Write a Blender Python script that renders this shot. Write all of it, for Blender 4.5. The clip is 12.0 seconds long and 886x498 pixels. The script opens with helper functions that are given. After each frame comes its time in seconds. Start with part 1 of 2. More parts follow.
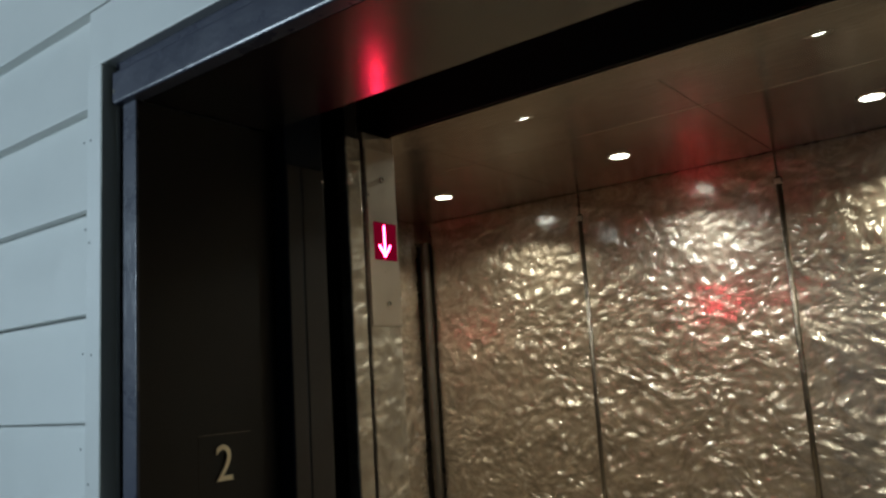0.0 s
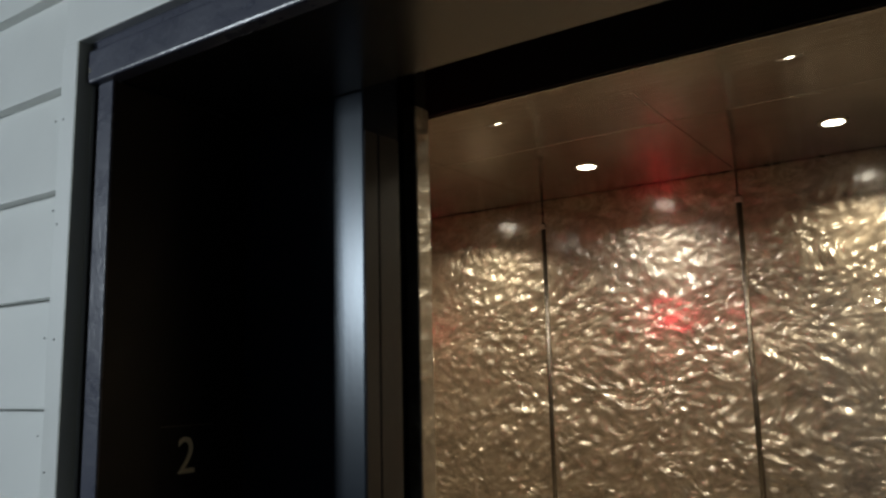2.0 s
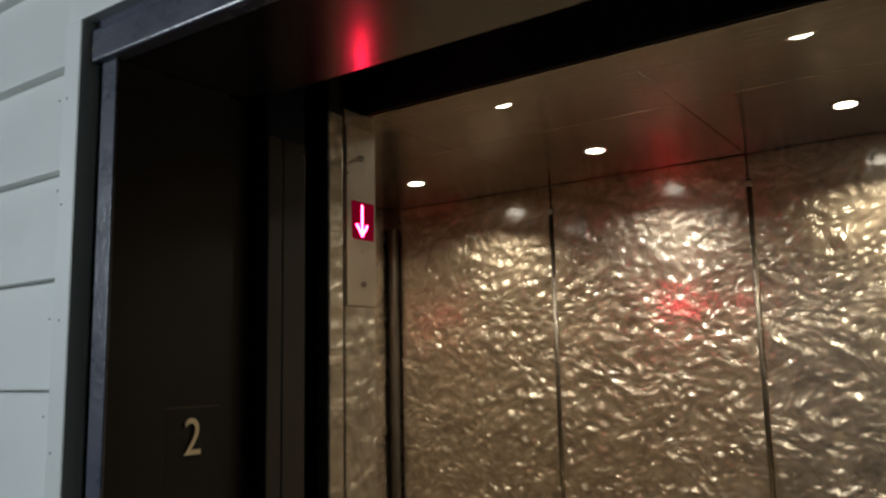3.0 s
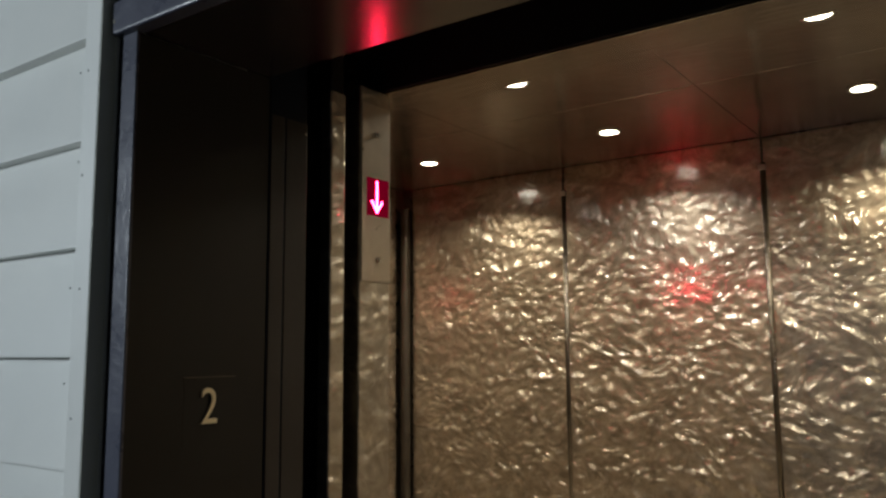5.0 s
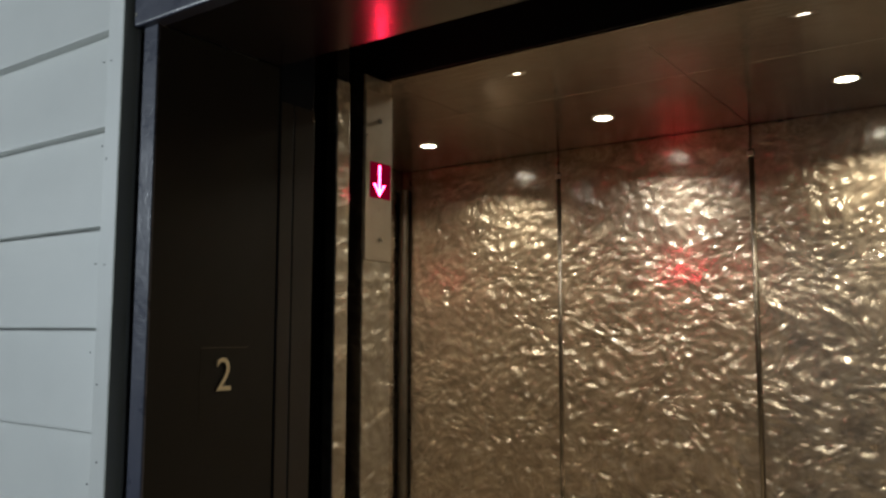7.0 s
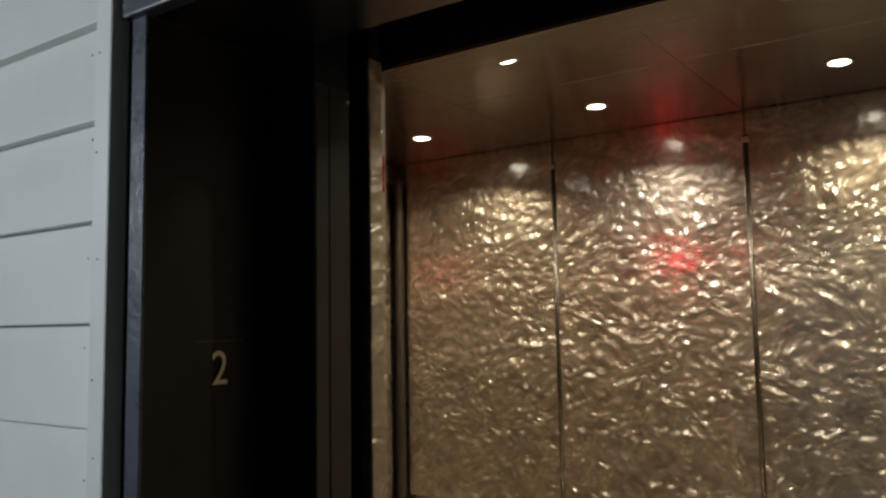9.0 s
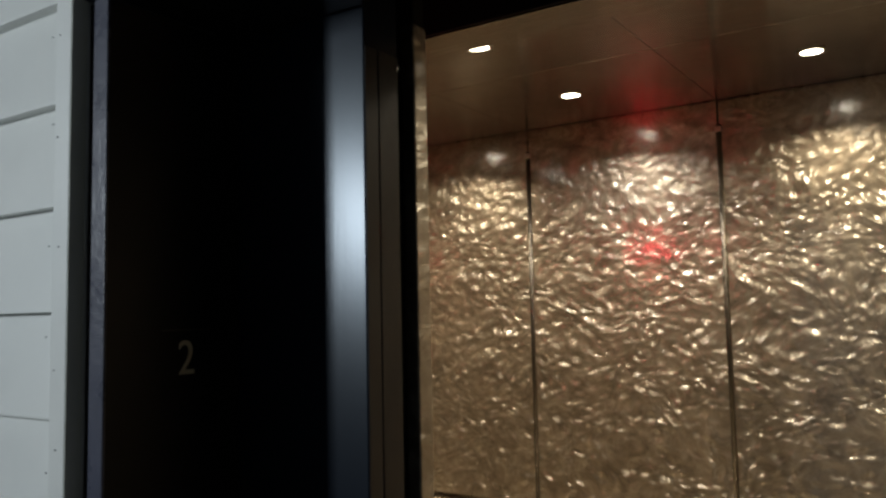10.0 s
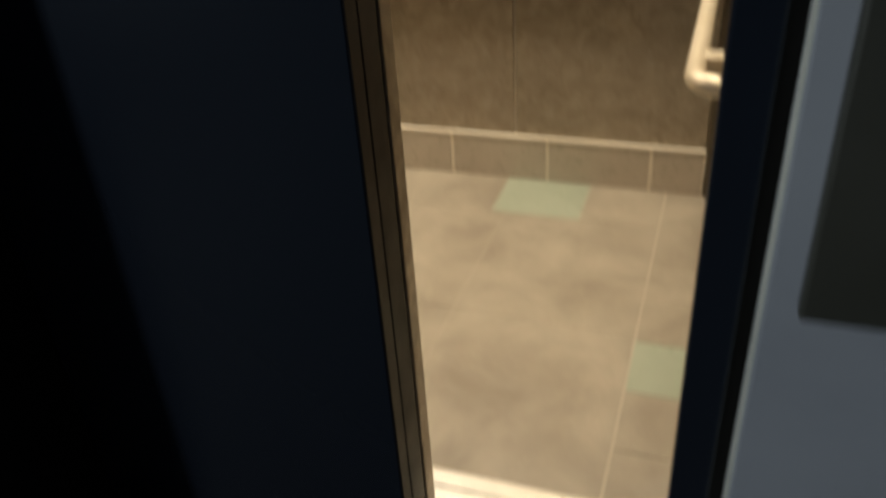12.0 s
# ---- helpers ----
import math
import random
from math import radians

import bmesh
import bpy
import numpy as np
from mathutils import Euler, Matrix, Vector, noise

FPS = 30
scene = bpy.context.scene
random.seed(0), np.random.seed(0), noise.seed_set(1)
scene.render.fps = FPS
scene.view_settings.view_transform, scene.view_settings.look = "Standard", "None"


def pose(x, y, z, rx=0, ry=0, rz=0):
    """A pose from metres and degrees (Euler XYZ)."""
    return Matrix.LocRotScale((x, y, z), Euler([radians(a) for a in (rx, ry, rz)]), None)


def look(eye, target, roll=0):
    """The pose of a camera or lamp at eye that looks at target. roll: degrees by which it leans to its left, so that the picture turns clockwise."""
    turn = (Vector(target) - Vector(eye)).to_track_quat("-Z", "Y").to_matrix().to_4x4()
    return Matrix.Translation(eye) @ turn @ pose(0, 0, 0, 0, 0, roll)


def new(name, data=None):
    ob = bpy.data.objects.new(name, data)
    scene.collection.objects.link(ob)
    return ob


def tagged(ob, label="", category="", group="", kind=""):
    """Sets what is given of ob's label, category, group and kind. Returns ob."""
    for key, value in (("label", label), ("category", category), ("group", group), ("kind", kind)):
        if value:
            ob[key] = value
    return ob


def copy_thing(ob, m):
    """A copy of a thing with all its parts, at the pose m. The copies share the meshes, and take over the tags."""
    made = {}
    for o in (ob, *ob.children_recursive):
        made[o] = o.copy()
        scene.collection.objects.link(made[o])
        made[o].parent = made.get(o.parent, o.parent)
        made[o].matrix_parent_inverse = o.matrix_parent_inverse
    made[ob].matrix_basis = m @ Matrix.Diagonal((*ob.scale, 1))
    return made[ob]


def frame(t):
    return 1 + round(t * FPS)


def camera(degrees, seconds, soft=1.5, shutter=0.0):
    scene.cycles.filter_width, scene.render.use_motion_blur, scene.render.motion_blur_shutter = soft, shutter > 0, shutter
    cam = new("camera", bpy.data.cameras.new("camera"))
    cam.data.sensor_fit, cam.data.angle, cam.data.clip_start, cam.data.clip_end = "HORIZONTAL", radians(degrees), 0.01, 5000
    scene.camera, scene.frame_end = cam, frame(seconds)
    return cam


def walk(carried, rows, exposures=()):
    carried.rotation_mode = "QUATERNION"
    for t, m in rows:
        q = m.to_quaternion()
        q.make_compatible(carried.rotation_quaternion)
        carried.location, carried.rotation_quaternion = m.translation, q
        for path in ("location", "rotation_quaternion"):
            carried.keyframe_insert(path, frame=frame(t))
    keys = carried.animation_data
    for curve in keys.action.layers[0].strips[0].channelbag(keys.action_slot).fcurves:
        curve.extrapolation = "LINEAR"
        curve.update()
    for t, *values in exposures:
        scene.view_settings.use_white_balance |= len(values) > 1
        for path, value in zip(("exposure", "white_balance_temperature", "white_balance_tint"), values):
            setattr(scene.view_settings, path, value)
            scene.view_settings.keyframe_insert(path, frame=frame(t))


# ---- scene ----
cam = camera(57.8, 12.0, soft=2.6, shutter=0.5)
PATH = [
    (0, (1.079, -0.638, 1.619), (-0.126, 0.928, 1.933), -3.6),
    (0.5, (1.051, -0.633, 1.614), (-0.138, 0.945, 1.923), -2.3),
    (1, (1.047, -0.644, 1.615), (-0.112, 0.956, 1.928), -2.3),
    (1.5, (1.051, -0.657, 1.619), (-0.083, 0.96, 1.933), -1.6),
    (2, (1.049, -0.657, 1.613), (-0.061, 0.975, 1.933), -1.4),
    (2.5, (1.041, -0.654, 1.606), (-0.07, 0.98, 1.914), -1.2),
    (3, (1.04, -0.645, 1.604), (-0.088, 0.981, 1.895), -1.3),
    (3.5, (1.036, -0.641, 1.598), (-0.104, 0.979, 1.873), -1.4),
    (5.5, (1.042, -0.677, 1.59), (-0.114, 0.938, 1.83), -0.2),
    (6, (1.067, -0.704, 1.588), (-0.092, 0.91, 1.816), -0.2),
    (6.5, (1.083, -0.725, 1.585), (-0.06, 0.901, 1.805), -0.2),
    (7, (1.089, -0.734, 1.583), (-0.06, 0.891, 1.782), 0.1),
    (9, (1.083, -0.726, 1.572), (-0.057, 0.906, 1.76), -1.0),
    (9.5, (1.088, -0.714, 1.569), (-0.037, 0.93, 1.752), -1.0),
    (10, (1.084, -0.707, 1.566), (-0.012, 0.958, 1.732), -1.2),
    (10.5, (1.089, -0.695, 1.541), (0.03, 0.997, 1.656), -1.4),
    (10.6, (1.088, -0.691, 1.535), (0.043, 1.012, 1.623), -1.5),
    (10.8, (1.084, -0.672, 1.522), (0.086, 1.045, 1.537), -1.5),
    (11, (1.059, -0.619, 1.526), (0.115, 1.105, 1.395), -2.3),
    (11.2, (1.031, -0.591, 1.525), (0.188, 1.161, 1.209), -2.5),
    (11.4, (1.029, -0.569, 1.497), (0.251, 1.168, 0.995), -2.9),
    (11.6, (1.037, -0.557, 1.455), (0.310, 1.147, 0.787), -3.3),
    (11.8, (1.053, -0.555, 1.402), (0.396, 1.089, 0.535), -3.6),
    (12, (1.071, -0.554, 1.341), (0.478, 1.016, 0.309), -3.9),
]
walk(cam, [(t, look(eye, target, roll)) for t, eye, target, roll in PATH],
     exposures=[(0, 0.08, 5650, -3), (1.0, 0.06, 6150, 3), (2.5, 0.06, 6350, 4), (10.5, 0.03, 6500, 5), (11.2, -0.03, 6700, 7), (12, -0.1, 6550, 4)])

# ---------------------------------------------------------------- world and large lights
world = bpy.data.worlds.new("night")
world.use_nodes = True
world.node_tree.nodes["Background"].inputs[0].default_value = (0.02, 0.022, 0.03, 1)
world.node_tree.nodes["Background"].inputs[1].default_value = 0.05
scene.world = world


def area_lamp(name, m, sx, sy, watts, colour, spread=180):
    d = bpy.data.lights.new(name, "AREA")
    d.shape, d.size, d.size_y, d.energy, d.color, d.spread = "RECTANGLE", sx, sy, watts, colour, radians(spread)
    ob = new(name, d)
    ob.matrix_world = m
    return ob


def round_lamp(name, m, watts, colour, size, spread):
    d = bpy.data.lights.new(name, "AREA")
    d.shape, d.size, d.energy, d.color, d.spread = "DISK", size, watts, colour, radians(spread)
    ob = new(name, d)
    ob.matrix_world = m
    return ob


# cool light of the landing, told by the door's reflection; its unseen panel is assumed
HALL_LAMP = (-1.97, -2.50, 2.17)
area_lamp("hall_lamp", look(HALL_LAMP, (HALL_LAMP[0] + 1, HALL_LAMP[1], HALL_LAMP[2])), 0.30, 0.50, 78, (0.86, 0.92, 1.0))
WARM, WHITE = (1.0, 0.85, 0.65), (1.0, 0.93, 0.86)
LIGHT_X, LIGHT_Y, CEIL = (-0.679, 0.030, 0.752), (1.083, 1.67), 2.275
for lx in LIGHT_X:
    for ly in LIGHT_Y:
        round_lamp("downlight_lamp", pose(lx, ly, CEIL - 0.010), 6.0, WHITE if (lx, ly) == (LIGHT_X[1], LIGHT_Y[1]) else WARM, 0.06, 140)

# ---------------------------------------------------------------- materials


def mat(name, colour, rough=0.5, metal=0.0, coat=0.0, spec=0.5):
    m = bpy.data.materials.new(name)
    m.use_nodes = True
    b = m.node_tree.nodes["Principled BSDF"]
    b.inputs["Base Color"].default_value = (*colour, 1)
    b.inputs["Roughness"].default_value = rough
    b.inputs["Metallic"].default_value = metal
    b.inputs["Coat Weight"].default_value = coat
    b.inputs["Specular IOR Level"].default_value = spec
    return m


def node(m, kind, **inputs):
    n = m.node_tree.nodes.new(kind)
    for k, v in inputs.items():
        n.inputs[k.replace("_", " ")].default_value = v
    return n


def link(m, a, b):
    m.node_tree.links.new(a, b)


def coords(m, scale):
    tc = node(m, "ShaderNodeTexCoord")
    mp = node(m, "ShaderNodeMapping")
    mp.inputs["Scale"].default_value = scale
    link(m, tc.outputs["Object"], mp.inputs["Vector"])
    return mp.outputs["Vector"]


def noise_tex(m, vec, scale, detail=2.0, rough=0.5, distort=0.0):
    n = node(m, "ShaderNodeTexNoise", Scale=scale, Detail=detail, Roughness=rough, Distortion=distort)
    link(m, vec, n.inputs["Vector"])
    return n.outputs["Fac"]


def ramp(m, fac, stops):
    r = m.node_tree.nodes.new("ShaderNodeValToRGB")
    el = r.color_ramp.elements
    while len(el) < len(stops):
        el.new(0.5)
    for e, (p, c) in zip(el, stops):
        e.position, e.color = p, (*c, 1) if len(c) == 3 else c
    link(m, fac, r.inputs["Fac"])
    return r.outputs["Color"]


def grey(v):
    return (v, v, v)


def bsdf(m):
    return m.node_tree.nodes["Principled BSDF"]


def bump(m, heights):
    """Chains bumps of (height socket, strength, distance) into the surface."""
    last = None
    for h, strength, dist in heights:
        b = node(m, "ShaderNodeBump", Strength=strength, Distance=dist)
        link(m, h, b.inputs["Height"])
        if last:
            link(m, last, b.inputs["Normal"])
        last = b.outputs["Normal"]
    link(m, last, bsdf(m).inputs["Normal"])


def painted(name, a, b, rough, grain=90.0, strength=0.15, stains=2.5, metal=0.0, coat=0.0):
    m = mat(name, a, rough, metal, coat)
    v = coords(m, (1, 1, 1))
    link(m, ramp(m, noise_tex(m, v, stains, 5, 0.6, 0.4), [(0.3, a), (0.7, b)]), bsdf(m).inputs["Base Color"])
    link(m, ramp(m, noise_tex(m, v, stains * 6, 4, 0.6), [(0.3, grey(rough * 0.8)), (0.75, grey(min(1, rough * 1.25)))]), bsdf(m).inputs["Roughness"])
    bump(m, [(noise_tex(m, v, grain, 3, 0.6), strength, 0.002), (noise_tex(m, v, grain * 0.12, 2), strength * 0.6, 0.006)])
    return m


def enamel(name, colour, rough):
    """Even gloss paint with faint roller marks and orange peel."""
    m = mat(name, colour, rough)
    bsdf(m).inputs["Specular IOR Level"].default_value = 0.3
    bsdf(m).inputs["Specular Tint"].default_value = (0.82, 0.91, 1.0, 1)
    v = coords(m, (1, 1, 1))
    bump(m, [(noise_tex(m, coords(m, (60, 60, 3)), 3, 2), 0.05, 0.0012), (noise_tex(m, v, 160, 2), 0.05, 0.0008)])
    return m


def glow(name, colour, strength):
    m = mat(name, colour, 0.4)
    bsdf(m).inputs["Emission Color"].default_value = (*colour, 1)
    bsdf(m).inputs["Emission Strength"].default_value = strength
    return m


def swirled(name, a, b, lo, hi, dent, size=1.0, coat=1.0, fresh=0.35):
    """Hand-ground sheet metal: flowing dents of a few centimetres with crescent pad marks between them."""
    m = mat(name, a, 0.3, 1.0)
    v = coords(m, (0.95 / size, 0.95 / size, 1.12 / size))
    # the coordinates flow, so that the dents run in bent rows
    flow = node(m, "ShaderNodeTexNoise", Scale=4.5, Detail=1.0)
    link(m, v, flow.inputs["Vector"])
    sc = node(m, "ShaderNodeVectorMath")
    sc.operation, sc.inputs["Scale"].default_value = "SCALE", 0.10
    link(m, flow.outputs["Color"], sc.inputs[0])
    wob = node(m, "ShaderNodeVectorMath")
    wob.operation = "ADD"
    link(m, v, wob.inputs[0])
    link(m, sc.outputs["Vector"], wob.inputs[1])
    bent = wob.outputs["Vector"]
    broad = noise_tex(m, bent, 7, 0.0, 0.4, 0.3)
    big = noise_tex(m, bent, 24, 1.2, 0.5, 0.15)
    # dimples left by the grinding pad
    pits = node(m, "ShaderNodeTexVoronoi", Scale=33.0)
    pits.feature = "SMOOTH_F1"
    pits.inputs["Smoothness"].default_value = 0.75
    link(m, bent, pits.inputs["Vector"])
    # rings about scattered centres
    cells = node(m, "ShaderNodeTexVoronoi", Scale=11.0)
    link(m, bent, cells.inputs["Vector"])
    mul = node(m, "ShaderNodeMath")
    mul.operation, mul.inputs[1].default_value = "MULTIPLY", 34.0
    link(m, cells.outputs["Distance"], mul.inputs[0])
    rings = node(m, "ShaderNodeMath")
    rings.operation = "SINE"
    link(m, mul.outputs[0], rings.inputs[0])
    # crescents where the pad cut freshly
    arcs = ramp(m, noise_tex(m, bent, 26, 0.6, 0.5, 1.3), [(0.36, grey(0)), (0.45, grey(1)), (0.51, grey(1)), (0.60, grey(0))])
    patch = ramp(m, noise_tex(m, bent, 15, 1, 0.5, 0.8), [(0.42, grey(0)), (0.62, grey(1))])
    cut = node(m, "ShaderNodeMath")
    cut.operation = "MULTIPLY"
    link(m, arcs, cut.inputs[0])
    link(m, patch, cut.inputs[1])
    link(m, ramp(m, noise_tex(m, bent, 16, 5, 0.7, 0.8), [(0.36, a), (0.64, b)]), bsdf(m).inputs["Base Color"])
    link(m, ramp(m, noise_tex(m, bent, 19, 1.5, 0.5, 1.2), [(0.3, grey(hi - 0.05)), (0.7, grey(hi + 0.05))]), bsdf(m).inputs["Roughness"])
    total = None
    for h, depth in ((broad, 0.030), (big, 0.022), (pits.outputs["Distance"], 0.017), (rings.outputs[0], 0.0005)):
        k = node(m, "ShaderNodeMath")
        k.operation, k.inputs[1].default_value = "MULTIPLY_ADD", depth * dent
        link(m, h, k.inputs[0])
        if total:
            link(m, total, k.inputs[2])
        else:
            k.inputs[2].default_value = 0.0
        total = k.outputs[0]
    # the sheets are left unground in an uneven band along their tops
    tc = node(m, "ShaderNodeTexCoord")
    xyz = node(m, "ShaderNodeSeparateXYZ")
    link(m, tc.outputs["Object"], xyz.inputs[0])
    lift = node(m, "ShaderNodeMath")
    lift.operation, lift.inputs[1].default_value = "MULTIPLY_ADD", 0.22
    link(m, noise_tex(m, v, 3.5, 1.5), lift.inputs[0])
    link(m, xyz.outputs["Z"], lift.inputs[2])
    plain = node(m, "ShaderNodeMapRange")
    for socket, value in (("From Min", 2.31), ("From Max", 2.40), ("To Min", 1.0), ("To Max", 0.08)):
        plain.inputs[socket].default_value = value
    link(m, lift.outputs[0], plain.inputs["Value"])
    ground = node(m, "ShaderNodeMath")
    ground.operation = "MULTIPLY"
    link(m, total, ground.inputs[0])
    link(m, plain.outputs[0], ground.inputs[1])
    bump(m, [(ground.outputs[0], 1.0, 0.15)])
    # glints are put in as paler polished grains, deeper bumped, mostly in fresh cuts
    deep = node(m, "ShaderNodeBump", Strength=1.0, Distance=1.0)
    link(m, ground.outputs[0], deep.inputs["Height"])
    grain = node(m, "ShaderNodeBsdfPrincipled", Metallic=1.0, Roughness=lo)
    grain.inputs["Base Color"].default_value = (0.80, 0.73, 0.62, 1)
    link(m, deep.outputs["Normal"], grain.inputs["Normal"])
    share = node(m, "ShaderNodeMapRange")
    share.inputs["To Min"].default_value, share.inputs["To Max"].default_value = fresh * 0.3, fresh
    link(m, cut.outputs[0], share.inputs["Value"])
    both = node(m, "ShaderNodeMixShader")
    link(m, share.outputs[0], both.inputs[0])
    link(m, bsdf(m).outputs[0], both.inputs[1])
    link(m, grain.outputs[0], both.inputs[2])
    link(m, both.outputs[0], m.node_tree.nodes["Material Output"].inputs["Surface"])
    # lacquer that follows only the widest dents
    soft = node(m, "ShaderNodeBump", Strength=1.0, Distance=0.0016 * dent)
    link(m, big, soft.inputs["Height"])
    link(m, soft.outputs["Normal"], bsdf(m).inputs["Coat Normal"])
    bsdf(m).inputs["Coat Weight"].default_value = coat
    bsdf(m).inputs["Coat IOR"].default_value = 2.5
    bsdf(m).inputs["Coat Roughness"].default_value = 0.15
    bsdf(m).inputs["Coat Tint"].default_value = (1.0, 0.95, 0.86, 1)
    return m


M_WHITE = painted("white_paint", (0.73, 0.75, 0.73), (0.80, 0.81, 0.78), 0.45, 70, 0.12)
M_OLIVE = painted("dark_olive_plate", (0.035, 0.036, 0.028), (0.05, 0.05, 0.04), 0.5)
# white side face; part of its shade is put into this yellower tone
M_TRIM_EDGE = painted("shade_toned_trim_edge", (0.66, 0.66, 0.57), (0.74, 0.74, 0.65), 0.6)
# the east board's dim light is put into this darker blue-grey
M_EAST = painted("dimmed_east_paint", (0.30, 0.32, 0.36), (0.36, 0.38, 0.42), 0.5, 70, 0.12)
M_BLACK = enamel("black_gloss_paint", (0.009, 0.012, 0.019), 0.24)
# brushed on upright
bsdf(M_BLACK).inputs["Anisotropic"].default_value = 0.5
bsdf(M_BLACK).inputs["Anisotropic Rotation"].default_value = 0.25
M_SOFFIT = enamel("black_soffit_paint", (0.006, 0.006, 0.007), 0.2)
bsdf(M_SOFFIT).inputs["Coat Weight"].default_value = 1.0
bsdf(M_SOFFIT).inputs["Coat IOR"].default_value = 1.7
bsdf(M_SOFFIT).inputs["Coat Roughness"].default_value = 0.27
M_JAMB = painted("black_satin_paint", (0.0070, 0.0062, 0.0054), (0.0085, 0.0073, 0.0064), 0.42, 60, 0.05)
bsdf(M_JAMB).inputs["Specular IOR Level"].default_value = 0.28
# black enamel; the landing light's blue sheen is mixed into its colour
M_FRAME = painted("sheen_toned_enamel", (0.045, 0.049, 0.072), (0.085, 0.09, 0.125), 0.3, 60, 0.4)
M_EDGE = painted("brown_black_edge", (0.020, 0.017, 0.015), (0.029, 0.024, 0.021), 0.45)
bsdf(M_EDGE).inputs["Specular IOR Level"].default_value = 0.28
M_DARK = mat("shaft_black", (0.008, 0.007, 0.006), 0.8)
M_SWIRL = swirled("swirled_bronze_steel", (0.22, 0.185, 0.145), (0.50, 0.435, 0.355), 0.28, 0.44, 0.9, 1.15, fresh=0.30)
# same sheet lower down; missing lamp reflections are put into its dull tone
M_SWIRL_LOW = swirled("dulled_bronze_steel", (0.27, 0.225, 0.17), (0.43, 0.37, 0.29), 0.36, 0.5, 0.2, 1.0, 0.5, 0.1)
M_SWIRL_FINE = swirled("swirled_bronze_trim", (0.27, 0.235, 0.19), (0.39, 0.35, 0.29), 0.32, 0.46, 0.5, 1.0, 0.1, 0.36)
M_BRONZE = painted("dark_bronze_trim", (0.24, 0.20, 0.155), (0.32, 0.265, 0.205), 0.3, 120, 0.05, 5, 1.0)
M_STRIP = painted("bronze_joint_strip", (0.10, 0.087, 0.07), (0.15, 0.13, 0.105), 0.38, 120, 0.05, 5, 1.0)
M_CEIL = painted("satin_metal_ceiling", (0.25, 0.208, 0.16), (0.34, 0.285, 0.222), 0.13, 8, 0.03, 5, 0.9)
# rolled ripples across the sheets draw reflections out lengthwise
bump(M_CEIL, [(noise_tex(M_CEIL, coords(M_CEIL, (2.5, 26, 1)), 4, 2, 0.5, 0.3), 1.0, 0.0016), (noise_tex(M_CEIL, coords(M_CEIL, (1, 1, 1)), 3, 2), 1.0, 0.004)])
M_PLATE = painted("brushed_steel_plate", (0.45, 0.41, 0.35), (0.55, 0.5, 0.43), 0.34, 60, 0.05, 8, 1.0)
M_RAIL = painted("satin_brass_rail", (0.80, 0.68, 0.50), (0.88, 0.77, 0.60), 0.34, 100, 0.03, 6, 0.3)
M_TILE = painted("beige_stone_tile", (0.32, 0.265, 0.20), (0.50, 0.43, 0.33), 0.35, 60, 0.06, 4)
M_TILE_GREEN = painted("pale_green_tile", (0.39, 0.42, 0.315), (0.45, 0.475, 0.365), 0.32, 60, 0.06, 6)
M_SKIRT = painted("taupe_skirting_tile", (0.44, 0.375, 0.29), (0.53, 0.455, 0.36), 0.3, 60, 0.06, 6)
M_GROUT = painted("pale_grout", (0.66, 0.58, 0.46), (0.74, 0.66, 0.53), 0.5)
M_FLOOR_GROUT = painted("sandy_floor_grout", (0.52, 0.45, 0.35), (0.60, 0.53, 0.42), 0.5)
M_SILL = painted("worn_aluminium_sill", (0.62, 0.58, 0.5), (0.75, 0.7, 0.62), 0.35, 80, 0.1, 9, 0.9)
M_LENS = glow("downlight_glow", (1.0, 0.88, 0.7), 14)
M_CHROME = mat("screw_steel", (0.5, 0.48, 0.44), 0.25, 1.0)
M_RED_DARK = glow("red_window_glow", (0.012, 0.0, 0.001), 1.0)
bsdf(M_RED_DARK).inputs["Specular IOR Level"].default_value = 0.0
bsdf(M_RED_DARK).inputs["Emission Color"].default_value = (0.11, 0.0, 0.008, 1)
M_RED = glow("red_arrow_glow", (1.0, 0.014, 0.06), 80)
M_RED_PANEL = glow("red_indicator_glow", (1.0, 0.02, 0.05), 25)
M_GOLD = painted("cream_gold_numeral", (0.66, 0.56, 0.38), (0.74, 0.64, 0.44), 0.5, 90, 0.05, 20, 0.3)
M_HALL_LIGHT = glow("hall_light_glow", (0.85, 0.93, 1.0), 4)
# unseen hall surfaces are kept extra dark so that little light bounces
M_HALL = painted("darkened_hall_grey", (0.08, 0.083, 0.087), (0.11, 0.113, 0.117), 0.8)
M_CARPET = painted("hall_floor", (0.05, 0.05, 0.05), (0.08, 0.08, 0.075), 0.7)

# ---------------------------------------------------------------- mesh helpers


def link_mesh(name, bm, material, parent=None, label="", smooth=False):
    me = bpy.data.meshes.new(name)
    bm.to_mesh(me)
    bm.free()
    me.materials.append(material)
    if smooth:
        for p in me.polygons:
            p.use_smooth = True
    ob = new(name, me)
    if parent:
        ob.parent = parent
    if label:
        tagged(ob, label)
    return ob


part = link_mesh


def box(x0, x1, y0, y1, z0, z1, bev=0.0, seg=2, bm=None):
    own = bmesh.new()
    bmesh.ops.create_cube(own, size=1)
    for v in own.verts:
        v.co = Vector(((x0 + x1) / 2 + v.co.x * (x1 - x0), (y0 + y1) / 2 + v.co.y * (y1 - y0), (z0 + z1) / 2 + v.co.z * (z1 - z0)))
    if bev:
        bmesh.ops.bevel(own, geom=own.edges[:], offset=bev, segments=seg, affect="EDGES", profile=0.5)
    if bm is None:
        return own
    me = bpy.data.meshes.new("tmp")
    own.to_mesh(me)
    own.free()
    bm.from_mesh(me)
    bpy.data.meshes.remove(me)
    return bm


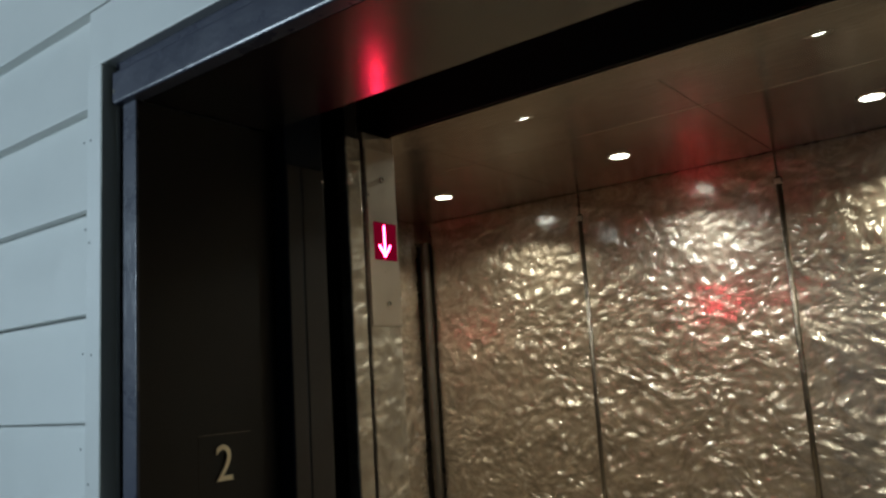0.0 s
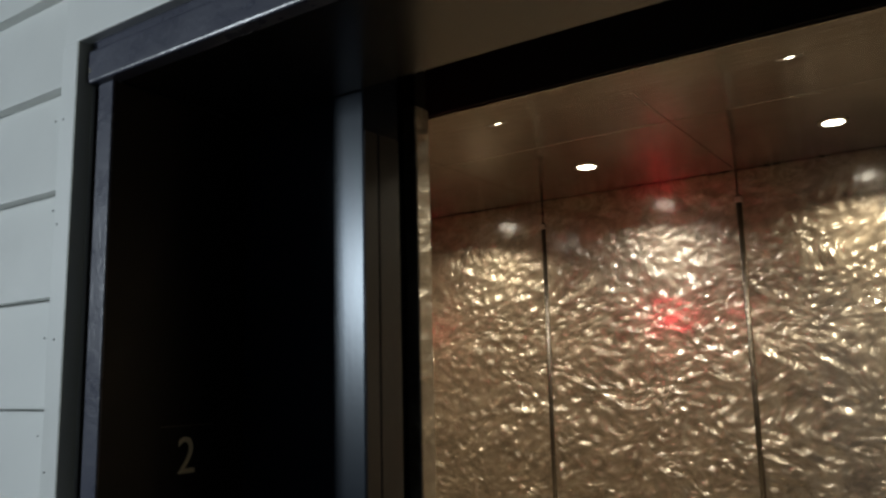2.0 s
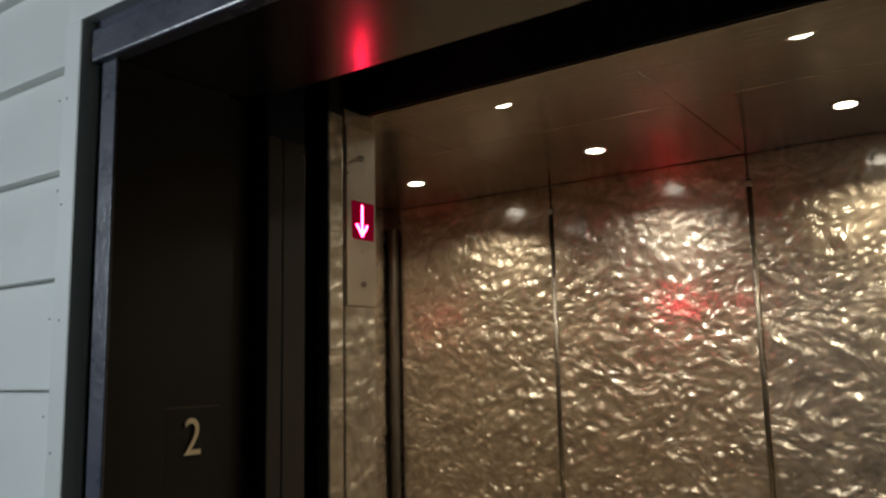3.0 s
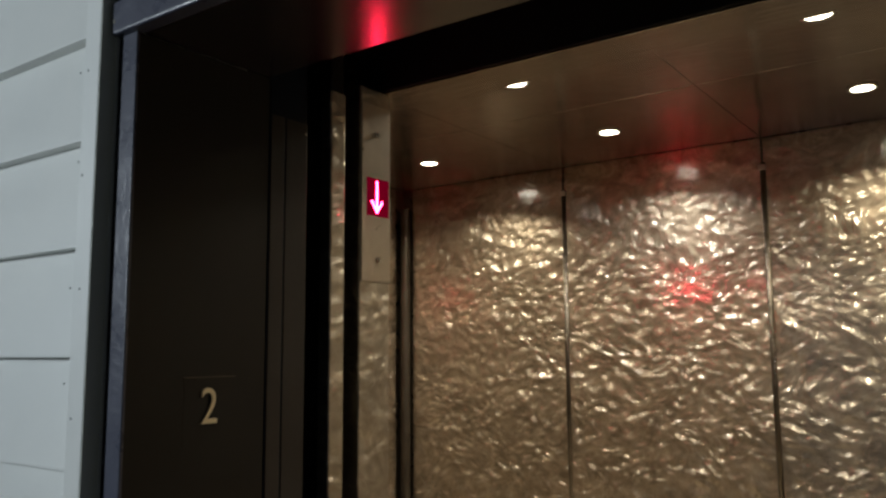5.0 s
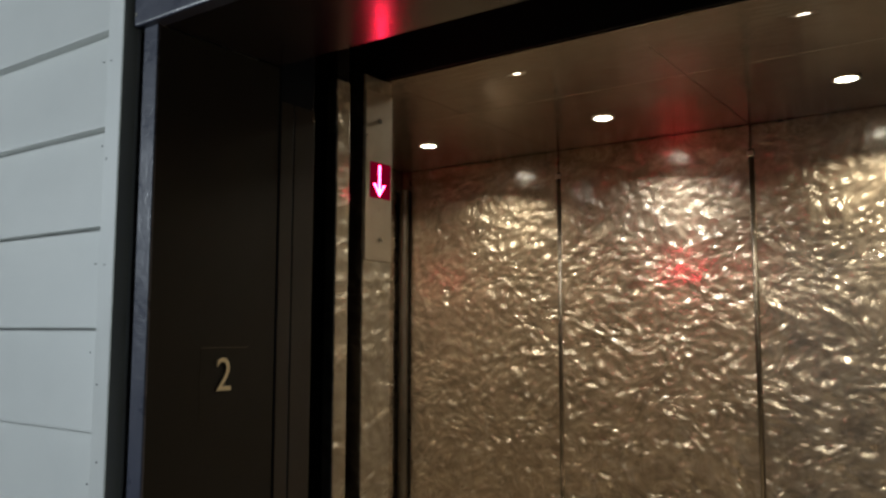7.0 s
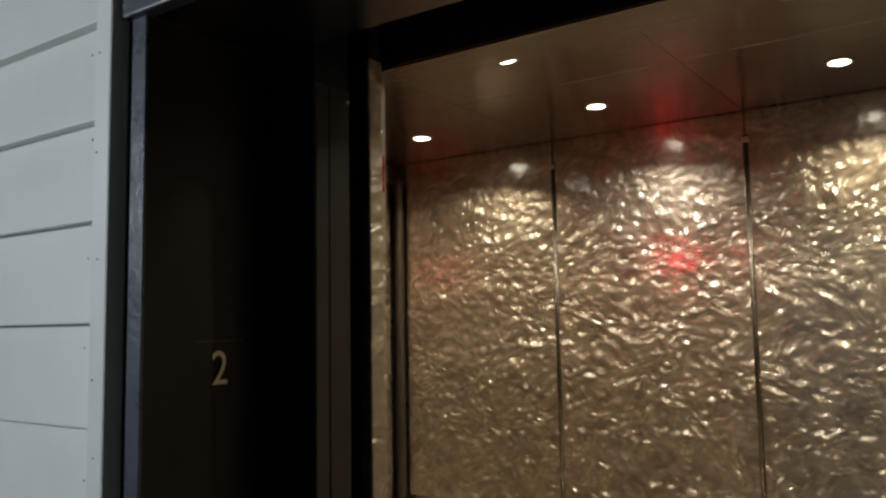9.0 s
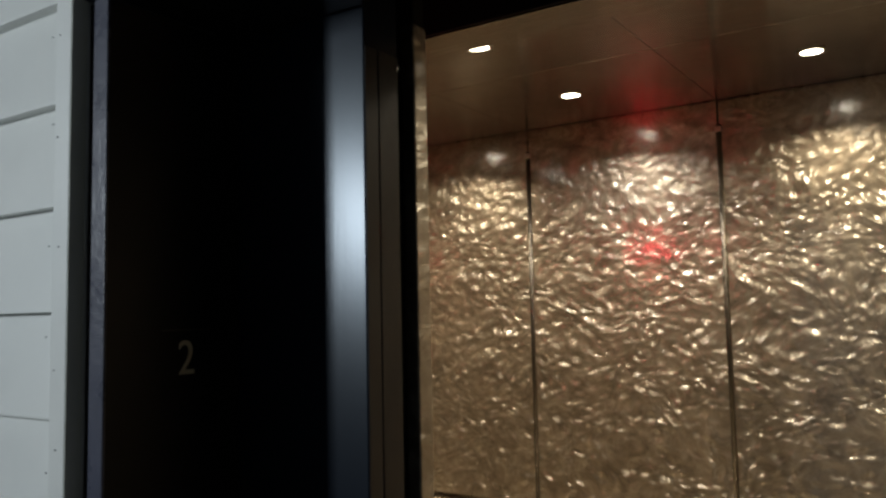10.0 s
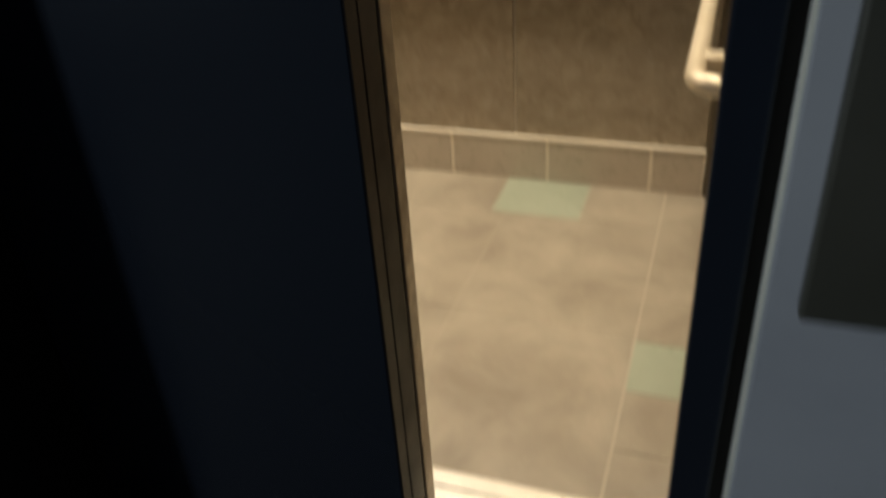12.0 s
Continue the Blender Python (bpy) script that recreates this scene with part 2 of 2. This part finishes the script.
def profile(points, axis, a, b):
    """A prism: the outline points lie across the axis ('x', 'y' or 'z'), from a to b."""
    bm = bmesh.new()

    def at(p, k):
        return {"x": (k, p[0], p[1]), "y": (p[0], k, p[1]), "z": (p[0], p[1], k)}[axis]
    lo = [bm.verts.new(at(p, a)) for p in points]
    hi = [bm.verts.new(at(p, b)) for p in points]
    bm.faces.new(lo)
    bm.faces.new(hi[::-1])
    for i in range(len(points)):
        j = (i + 1) % len(points)
        bm.faces.new((lo[i], hi[i], hi[j], lo[j]))
    bmesh.ops.recalc_face_normals(bm, faces=bm.faces[:])
    return bm


def disc(r0, r1, z0, z1, n=40):
    """A ring (or, with r0 = 0, a disc) about the z axis."""
    bm = bmesh.new()
    rows = []
    for r, z in ((r0, z0), (r1, z0), (r1, z1), (r0, z1)):
        rows.append([bm.verts.new((r * math.cos(2 * math.pi * i / n), r * math.sin(2 * math.pi * i / n), z)) for i in range(n)] if r > 0 else [bm.verts.new((0, 0, z))])
    for k in range(4):
        a, b = rows[k], rows[(k + 1) % 4]
        for i in range(n):
            j = (i + 1) % n
            if len(a) == 1 and len(b) == 1:
                continue
            if len(a) == 1:
                bm.faces.new((a[0], b[i], b[j]))
            elif len(b) == 1:
                bm.faces.new((a[i], a[j], b[0]))
            else:
                bm.faces.new((a[i], a[j], b[j], b[i]))
    bmesh.ops.recalc_face_normals(bm, faces=bm.faces[:])
    return bm


def tube(points, r, n=16):
    """A round bar along points."""
    bm = bmesh.new()
    pts = [Vector(p) for p in points]
    rings = []
    for i, p in enumerate(pts):
        d = (pts[min(i + 1, len(pts) - 1)] - pts[max(i - 1, 0)]).normalized()
        u = d.cross(Vector((0, 0, 1))).normalized()
        w = u.cross(d)
        rings.append([bm.verts.new(p + r * (math.cos(2 * math.pi * k / n) * u + math.sin(2 * math.pi * k / n) * w)) for k in range(n)])
    for a, b in zip(rings, rings[1:]):
        for k in range(n):
            bm.faces.new((a[k], a[(k + 1) % n], b[(k + 1) % n], b[k]))
    bm.faces.new(rings[0][::-1])
    bm.faces.new(rings[-1])
    bmesh.ops.recalc_face_normals(bm, faces=bm.faces[:])
    return bm


def empty(name, label, category, group="", kind=""):
    return tagged(new(name), label, category, group, kind)


def structure(name, bm, material, label, category):
    return tagged(link_mesh(name, bm, material), label, category, kind="structure")

# ---------------------------------------------------------------- the landing
HEAD, OPEN_R = 2.068, 1.072          # the entrance's clear height and width
CAR_L, CAR_R, BACK, CAR_F = -1.09, 1.115, 2.04, 0.57


def landing():
    # unseen box that closes the landing and holds back stray light
    structure("hall_floor", box(-2.0, 3.4, -4.0, 0.37, -0.12, 0.0), M_CARPET, "unseen floor of the landing, darkened against bounced light", "floor")
    structure("hall_ceiling", box(-2.0, 3.4, -4.0, 0.0, 2.6, 2.7), M_HALL, "unseen closing ceiling of the landing, darkened against bounced light", "ceiling")
    structure("wall_back_of_hall", box(-2.0, 3.4, -4.1, -4.0, -0.12, 2.7), M_HALL, "unseen closing wall behind the landing, darkened against bounced light", "wall")
    structure("wall_left_of_hall", box(-2.1, -2.0, -4.0, 0.3, -0.12, 2.7), M_HALL, "unseen closing side wall of the landing, darkened against bounced light", "wall")
    structure("wall_right_of_hall", box(3.4, 3.5, -4.0, 0.3, -0.12, 2.7), M_HALL, "unseen closing side wall of the landing, darkened against bounced light", "wall")

    # left of the entrance: lapped boards on a core
    w = structure("wall_west", box(-2.0, -0.05, 0.015, 0.27, 0.0, 2.6), M_WHITE, "white painted lapped-board wall beside the lift", "wall")
    lap, z = 0.1625, 1.584 - 9 * 0.1625
    while z < 2.6:
        # above the frame the boards run on over the entrance
        right = -0.093 if z < 2.12 else OPEN_R + 0.06
        top = min(z + lap + 0.012, 2.598)
        part("board", profile([(-0.010, z), (0.0145, z), (0.0145, top), (0.011, top), (-0.010, z + 0.004)], "x", -1.995, right), M_WHITE, w)
        z += lap
    part("filler_board", box(-0.093, OPEN_R + 0.055, -0.008, 0.012, 2.137, 2.233, 0.002), M_WHITE, w)
    structure("wall_over_entrance", box(-0.05, OPEN_R + 0.05, 0.015, 0.27, 2.15, 2.6), M_WHITE, "white painted wall over the lift entrance", "wall")
    structure("wall_east", box(OPEN_R + 0.05, 3.4, 0.015, 0.27, 0.0, 2.6), M_WHITE, "white painted wall beside the call plate", "wall")

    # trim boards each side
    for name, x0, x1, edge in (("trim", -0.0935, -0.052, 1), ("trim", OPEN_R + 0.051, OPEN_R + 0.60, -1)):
        t = structure(name, box(x0, x1, -0.0115, 0.0145, 0.0, 2.136, 0.002), M_WHITE if edge > 0 else M_EAST, "white painted flat trim board beside the lift frame" if edge > 0 else "flat board beside the lift frame, dimness put into its paint", "trim")
        e = x1 if edge > 0 else x0
        part("trim_edge", box(min(e, e + edge * 0.001), max(e, e + edge * 0.001), -0.0105, 0.016, 0.0, 2.134), M_TRIM_EDGE, t, "white painted edge with some of its shade in the colour")
    # small nail heads on the trim and the boards
    rng = random.Random(4)
    t = scene.objects["trim"]
    for zz in (2.04, 1.86, 1.70, 1.52, 1.36, 1.20):
        for dx in (-0.078, -0.108):
            nail = disc(0, 0.0014, -0.0006, 0.0006, 10)
            ob = part("nail_head", nail, M_HALL, t if dx > -0.09 else w)
            ob.matrix_basis = pose(dx + rng.uniform(-.006, .006), -0.0120 if dx > -.09 else -0.0075, zz + rng.uniform(-.03, .03), 90)


def entrance():
    f = empty("door_frame", "black enamelled steel lift entrance frame with deep reveal", "door frame", kind="structure")
    # deep reveal each side, its back edge flush with the open door
    part("jamb", box(-0.05, 0.0, 0.0198, 0.279, 0.0, HEAD - 0.001, 0.0), M_JAMB, f, "black satin reveal")
    part("jamb", box(OPEN_R, OPEN_R + 0.05, 0.030, 0.46, 0.0, 2.3, 0.0), M_JAMB, f, "black satin reveal")
    part("soffit", box(0.0, OPEN_R, 0.030, 0.272, HEAD, HEAD + 0.12), M_SOFFIT, f, "glossy black soffit")
    # front beads
    part("bead", box(-0.033, 0.003, 0.014, 0.0195, 0.0, HEAD, 0.002, 3), M_FRAME, f, "chipped black bead with blue sheen in its colour")
    part("bead", box(OPEN_R, OPEN_R + 0.0365, 0.014, 0.030, 0.0, HEAD, 0.003, 3), M_BLACK, f, "black bead")
    part("head_bead", box(-0.047, OPEN_R + 0.047, 0.002, 0.030, HEAD, HEAD + 0.052, 0.004, 3), M_FRAME, f, "chipped black head bar with blue sheen in its colour")
    part("head_cap", box(-0.049, OPEN_R + 0.0465, 0.010, 0.030, HEAD + 0.053, HEAD + 0.083, 0.003), M_FRAME, f, "black cap strip with blue sheen in its colour")
    screw = part("screw", disc(0, 0.004, -0.002, 0.0, 12), M_CHROME, f)
    screw.matrix_basis = pose(-0.040, 0.0017, HEAD + 0.020, 90)
    # black boxes stand in for the dark hanger space, and close the shaft sides
    structure("shaft_header", box(-1.3, OPEN_R + 0.3, 0.275, 0.60, 2.24, 2.4), M_DARK, "black box standing in for the dark gap over the lift doors", "header")
    structure("shaft_side", box(-1.32, -1.25, 0.28, 2.2, -0.2, 2.4), M_DARK, "black box closing the dark side of the shaft", "wall")
    structure("shaft_side", box(CAR_R + 0.06, CAR_R + 0.13, 0.28, 2.2, -0.2, 2.4), M_DARK, "black box closing the dark side of the shaft", "wall")
    structure("landing_sill", box(-0.05, OPEN_R + 0.02, 0.27, 0.40, -0.05, 0.002), M_SILL, "grooved aluminium landing sill", "sill")
    s = structure("car_sill", box(-1.05, OPEN_R + 0.02, 0.43, 0.605, -0.05, 0.002), M_SILL, "worn bright aluminium sill of the lift car", "sill")
    for y in (0.448, 0.472, 0.56):
        part("rib", box(-1.05, OPEN_R + 0.02, y, y + 0.008, 0.002, 0.006, 0.001), M_SILL, s)


def floor_number():
    n = empty("floor_number", "cream-gold floor numeral on a black plate on the jamb", "sign")
    part("plate", box(0.0, 0.0003, 0.119, 0.217, 1.43, 1.551), M_JAMB, n)
    # added strip stands in for light along the plate's upper edge
    part("plate_edge", box(0.0002, 0.0020, 0.119, 0.217, 1.551, 1.5522), M_STRIP, n, "thin strip for the lit upper edge")
    cu = bpy.data.curves.new("digit", "FONT")
    cu.body, cu.align_x, cu.align_y, cu.size, cu.extrude = "2", "CENTER", "CENTER", 0.0795, 0.0012
    tmp = new("tmp_digit", cu)
    me = bpy.data.meshes.new_from_object(tmp.evaluated_get(bpy.context.evaluated_depsgraph_get()))
    bpy.data.objects.remove(tmp)
    me.materials.append(M_GOLD)
    d = new("numeral", me)
    d.parent = n
    d.matrix_basis = pose(0.0030, 0.165, 1.504, 90, 0, 90) @ Matrix.Diagonal((0.88, 1, 1, 1))


def call_plate():
    c = empty("call_plate", "dark bronze call station plate on the white wall", "call plate")
    part("plate", box(1.146, 1.266, -0.030, -0.0115, 0.973, 1.345, 0.003), M_OLIVE, c)


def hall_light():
    # out of view: the panel form is made up for the inferred source
    h = empty("assumed_wall_light", "unseen landing light, given the assumed form of a wall panel, switched on", "wall light")
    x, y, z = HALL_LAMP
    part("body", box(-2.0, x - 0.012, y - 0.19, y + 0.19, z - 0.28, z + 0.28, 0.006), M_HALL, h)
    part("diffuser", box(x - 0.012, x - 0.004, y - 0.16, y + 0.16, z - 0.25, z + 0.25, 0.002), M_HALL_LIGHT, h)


# ---------------------------------------------------------------- the sliding doors


def hall_door():
    """The landing door; its leading edge lies at its own x = 0."""
    d = empty("landing_door", "glossy black sliding landing door with grooved brown edge", "lift door")
    part("panel", box(-1.24, 0.0, 0.282, 0.372, 0.008, 2.225, 0.003, 3), M_BLACK, d)
    part("edge_strip", box(-0.004, 0.0015, 0.284, 0.315, 0.01, 2.005, 0.001), M_EDGE, d, "brown-black edge strip")
    part("edge_strip", box(-0.004, 0.0015, 0.319, 0.371, 0.01, 2.005, 0.001), M_EDGE, d, "brown-black edge strip")
    s = part("stud", disc(0, 0.003, 0, 0.002, 10), M_CHROME, d)
    s.matrix_basis = pose(0.0015, 0.366, 1.985, 0, 90)
    return d


def car_door():
    d = empty("car_door", "thin swirled bronze sliding lift car door", "lift door")
    part("panel", box(-1.20, -0.003, 0.438, 0.473, 0.008, 2.2, 0.002), M_JAMB, d)
    part("edge_cap", box(-0.03, 0.0, 0.436, 0.476, 0.01, 2.09, 0.004, 3), M_SWIRL_FINE, d, "swirled bronze edge")
    return d


# ---------------------------------------------------------------- the lift car


def car_shell():
    # back wall in three swirled panels with dark cover strips
    w = structure("car_wall_back", box(CAR_L - 0.05, CAR_R + 0.05, BACK + 0.012, BACK + 0.06, -0.05, 2.4), M_BRONZE, "lift car back wall of swirled bronze steel panels", "wall")
    joints = [CAR_L + 0.045, -0.322, 0.400, CAR_R - 0.055]
    for a, b in zip(joints, joints[1:]):
        part("panel", box(a + 0.004, b - 0.004, BACK, BACK + 0.012, 0.86, 2.2735, 0.001), M_SWIRL, w, "swirled bronze steel panel")
        part("lower_panel", box(a + 0.004, b - 0.004, BACK, BACK + 0.012, 0.152, 0.80, 0.003), M_SWIRL_LOW, w, "bronze panel below the rail, its lack of lamp reflections put into a dull tone")
    for x in joints[1:-1]:
        part("joint_strip", box(x - 0.0038, x + 0.0038, BACK + 0.002, BACK + 0.011, 0.152, 0.80), M_PLATE, w, "thin pale joint strip")
        part("cover_strip", tube([(x, BACK + 0.001, 0.846), (x, BACK + 0.0012, 2.19)], 0.009, 20), M_STRIP, w, "dark bronze joint strip", True)
        part("strip_cap", box(x - 0.012, x + 0.012, BACK - 0.010, BACK + 0.004, 2.165, 2.185, 0.003, 3), M_PLATE, w, "bright strip end")

    # side walls
    l = structure("car_wall_left", box(CAR_L - 0.05, CAR_L - 0.012, CAR_F, BACK + 0.01, -0.05, 2.4), M_BRONZE, "lift car side wall of swirled bronze steel", "wall")
    for a, b in ((CAR_F + 0.05, 1.30), (1.30, BACK - 0.05)):
        part("panel", box(CAR_L - 0.012, CAR_L, a + 0.004, b - 0.004, 0.152, 2.2735, 0.003), M_SWIRL, l)
    r = structure("car_wall_right", box(CAR_R + 0.012, CAR_R + 0.05, CAR_F, BACK + 0.01, -0.05, 2.4), M_BRONZE, "lift car side wall of swirled bronze steel", "wall")
    for a, b in ((CAR_F + 0.05, 1.30), (1.30, BACK - 0.05)):
        part("panel", box(CAR_R, CAR_R + 0.012, a + 0.004, b - 0.004, 0.152, 2.2735, 0.003), M_SWIRL, r)
    # corner posts
    for x in (CAR_L + 0.022, CAR_R - 0.0285):
        bm = tube([(x, BACK - 0.018, 0.15), (x, BACK - 0.0181, 2.19)], 0.022, 20) if x < 0 else box(x - 0.0275, x + 0.0275, BACK - 0.03, BACK - 0.0005, 0.0, 2.2, 0.008, 3)
        structure("corner_post", bm, M_STRIP, "dark bronze corner post of the lift car", "post")

    # front returns: a swirled column, and the panel behind it that holds the inner indicator
    c = structure("car_wall_front", box(CAR_L, -0.085, CAR_F + 0.004, CAR_F + 0.040, 0.0, 2.27), M_BRONZE, "lift car front return panel in bronze", "wall")
    part("column", box(-0.080, -0.003, 0.522, 0.6135, 0.0, 2.124, 0.003), M_SWIRL_FINE, c, "swirled bronze entrance column")
    rr = structure("car_wall_front", box(OPEN_R + 0.002, CAR_R + 0.05, 0.50, 0.6135, 0.0, 2.123, 0.003), M_SWIRL_FINE, "swirled bronze entrance column of the lift car", "wall")
    structure("car_header", box(CAR_L, CAR_R + 0.05, 0.595, 0.655, 2.129, 2.4), M_DARK, "black steel header over the lift car opening", "header")
    part("header_lip", box(CAR_L, CAR_R, 0.600, 0.712, 2.1235, 2.1285, 0.001), M_CEIL, scene.objects["car_header"], "satin bronze soffit")
    part("inner_face", box(CAR_L, CAR_R, 0.656, 0.712, 2.129, 2.274, 0.001), M_CEIL, scene.objects["car_header"], "satin bronze inner face")

    # ceiling, one mesh of four sheets with thin joints
    bm = bmesh.new()
    for a, b in ((CAR_L, -0.322), (-0.322, 0.398), (0.398, CAR_R + 0.01)):
        for c0, c1 in ((0.713, 1.385), (1.385, BACK - 0.002)):
            box(a + 0.001, b - 0.001, c0 + 0.001, c1 - 0.001, CEIL, CEIL + 0.02, 0.001, 1, bm)
    box(CAR_L - 0.05, CAR_R + 0.05, CAR_F, BACK + 0.05, CEIL + 0.02, CEIL + 0.06, 0, 1, bm)
    structure("car_ceiling", bm, M_CEIL, "satin bronze metal ceiling sheets of the lift car", "ceiling")


def downlights():
    first = None
    for x in LIGHT_X:
        for y in LIGHT_Y:
            m = pose(x, y, CEIL)
            if first is None:
                first = empty("downlight", "small round recessed ceiling downlight, switched on", "ceiling light", "downlights in the lift ceiling")
                part("trim_ring", disc(0.029, 0.038, -0.004, 0.0), M_PLATE, first, "thin metal ring", True)
                part("lens", disc(0, 0.029, -0.003, -0.0005), M_LENS, first, "glowing white lens")
                first.matrix_basis = m
            else:
                copy_thing(first, m)


def back_rail():
    h = empty("handrail", "flat satin brass handrail on the lift back wall", "handrail")
    x0, x1 = CAR_L + 0.10, 0.961
    part("bar", box(x0, x1, 1.978, 1.990, 0.804, 0.846, 0.003, 3), M_RAIL, h, "bright flat brass bar")
    part("ledge", box(x0, x1, 1.990, BACK - 0.002, 0.834, 0.846, 0.002), M_BRONZE, h, "dull brass ledge")
    for x in (-0.75, -0.322, 0.400, 0.83):
        part("bracket", box(x - 0.02, x + 0.02, 1.988, BACK - 0.001, 0.804, 0.834, 0.003), M_BRONZE, h)


def side_rail():
    h = empty("handrail", "round satin brass handrail with returned end on the lift side wall", "handrail")
    x, z = 1.027, 0.822
    pts = [(x, 1.90, z), (x, 1.5, z), (x, 0.905, z)]
    for k in range(1, 9):
        a = radians(k * 90 / 8)
        pts.append((x + 0.05 * (1 - math.cos(a)), 0.905 - 0.05 * math.sin(a), z))
    pts.append((CAR_R - 0.004, 0.855, z))
    part("tube", tube(pts, 0.019, 20), M_RAIL, h, "", True)
    for y in (1.72, 0.985):
        part("bracket", box(x + 0.012, CAR_R + 0.0, y - 0.022, y + 0.022, z - 0.016, z + 0.016, 0.003), M_RAIL, h)


def lantern():
    l = empty("direction_lantern", "steel lantern plate with a red lit down arrow", "indicator")
    x = 0.0
    part("plate", box(-0.0032, x, 0.5245, 0.6125, 1.726, 2.090, 0.0012), M_PLATE, l, "brushed steel cover plate")
    part("window", box(x - 0.001, x + 0.0014, 0.5395, 0.6065, 1.860, 1.937, 0.0005), M_RED_DARK, l, "dark red window")
    cy, x2 = 0.568, x + 0.0014
    a = part("arrow", box(x2, x2 + 0.002, cy - 0.002, cy + 0.002, 1.870, 1.931, 0.0008), M_RED, l, "glowing red down arrow")
    for s in (-1, 1):
        bar = part("barb", box(0, 0.002, -0.002, 0.002, -0.002, 0.028, 0.0006), M_RED, a)
        bar.matrix_basis = pose(x2, cy + s * 0.0005, 1.868, s * 38, 0, 0)
    for y, z in ((0.569, 2.028), (0.574, 1.771)):
        s = part("screw", disc(0, 0.0055, 0, 0.003, 14), M_CHROME, l, "steel screw")
        s.matrix_basis = pose(x, y, z, 0, 90)


def inner_indicator():
    p = empty("floor_indicator", "red lit floor display inside the lift car", "indicator")
    y = CAR_F + 0.041
    part("bezel", box(-0.57, -0.19, y, y + 0.006, 1.845, 1.955, 0.002), M_DARK, p)
    for x in (-0.385, -0.275):
        part("display", box(x - 0.05, x + 0.05, y + 0.0055, y + 0.0085, 1.882, 1.914, 0.001), M_RED_PANEL, p, "glowing red display")


def skirting():
    s = structure("baseboard", box(CAR_L, 1.059, BACK - 0.0185, BACK + 0.012, 0.0, 0.157), M_GROUT, "taupe tile skirting of the lift car", "skirting")
    xs = [-0.91, -0.553, -0.195, 0.163, 0.520, 0.880, 1.058]
    part("tile", box(CAR_L + 0.001, xs[0] - 0.004, BACK - 0.020, BACK - 0.010, 0.003, 0.156, 0.001, 1), M_SKIRT, s)
    for a, b in zip(xs, xs[1:]):
        part("tile", box(a + 0.0065, b - 0.0065, BACK - 0.020, BACK - 0.010, 0.003, 0.156, 0.001, 1), M_SKIRT, s)
    part("cap", box(CAR_L, 1.058, BACK - 0.024, BACK - 0.001, 0.1565, 0.166, 0.002), M_GROUT, s, "pale cap strip")


def car_floor():
    f = structure("car_floor", box(CAR_L - 0.05, CAR_R + 0.01, 0.604, BACK + 0.05, -0.08, -0.0012), M_FLOOR_GROUT, "beige stone tile floor of the lift car", "floor")
    x0, x1, y0, y1 = CAR_L, 0.940, 0.612, 1.765
    nx, ny = 4, 2
    for i in range(nx):
        for j in range(ny):
            a, b = x0 + (x1 - x0) * i / nx, x0 + (x1 - x0) * (i + 1) / nx
            c, d = y0 + (y1 - y0) * j / ny, y0 + (y1 - y0) * (j + 1) / ny
            part("tile", box(a + 0.0008, b - 0.0008, c + 0.0008, d - 0.0008, -0.004, 0.0, 0.0006, 1), M_TILE, f)
    # border rows, some of their tiles pale green
    k, x = 0, 0.940
    while x > CAR_L + 0.01:
        a = max(CAR_L, x - (0.257 if k == 0 else 0.302))
        green = k in (1, 4)
        part("tile", box(a + 0.001, x - 0.001, y1 + 0.001, BACK - 0.021, -0.004, 0.0005, 0.0006, 1), M_TILE_GREEN if green else M_TILE, f, "pale green tile" if green else "")
        x, k = a, k + 1
    k, y = 0, BACK - 0.021
    while y > y0 + 0.01:
        b = max(y0, y - 0.2) if k else y1
        green = k in (4,)
        part("tile", box(0.9445, CAR_R - 0.001, b + 0.001, y - 0.001, -0.004, 0.0005, 0.0006, 1), M_TILE_GREEN if green else M_TILE, f, "pale green tile" if green else "")
        y, k = b, k + 1


landing()
entrance()
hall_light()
call_plate()
LANDING_DOOR = hall_door()
CAR_DOOR = car_door()
car_shell()
downlights()
back_rail()
side_rail()
lantern()
inner_indicator()
floor_number()
skirting()
car_floor()


def motions():
    rows = [
        (0.0, 0.034), (0.5, 0.138), (1.0, 0.228), (1.5, 0.307), (1.65, 0.315), (2.0, 0.264), (2.5, 0.132), (3.0, 0.036),
        (3.5, 0.006), (3.8, 0.0), (8.35, 0.0), (8.8, 0.066), (9.0, 0.108), (9.5, 0.198), (10.0, 0.288), (10.5, 0.376), (11.0, 0.466),
        (11.5, 0.561), (12.0, 0.653),
    ]
    walk(LANDING_DOOR, [(t, pose(x, 0, 0)) for t, x in rows])
    walk(CAR_DOOR, [(t, pose(0.965 * x, 0, 0)) for t, x in rows])


motions()
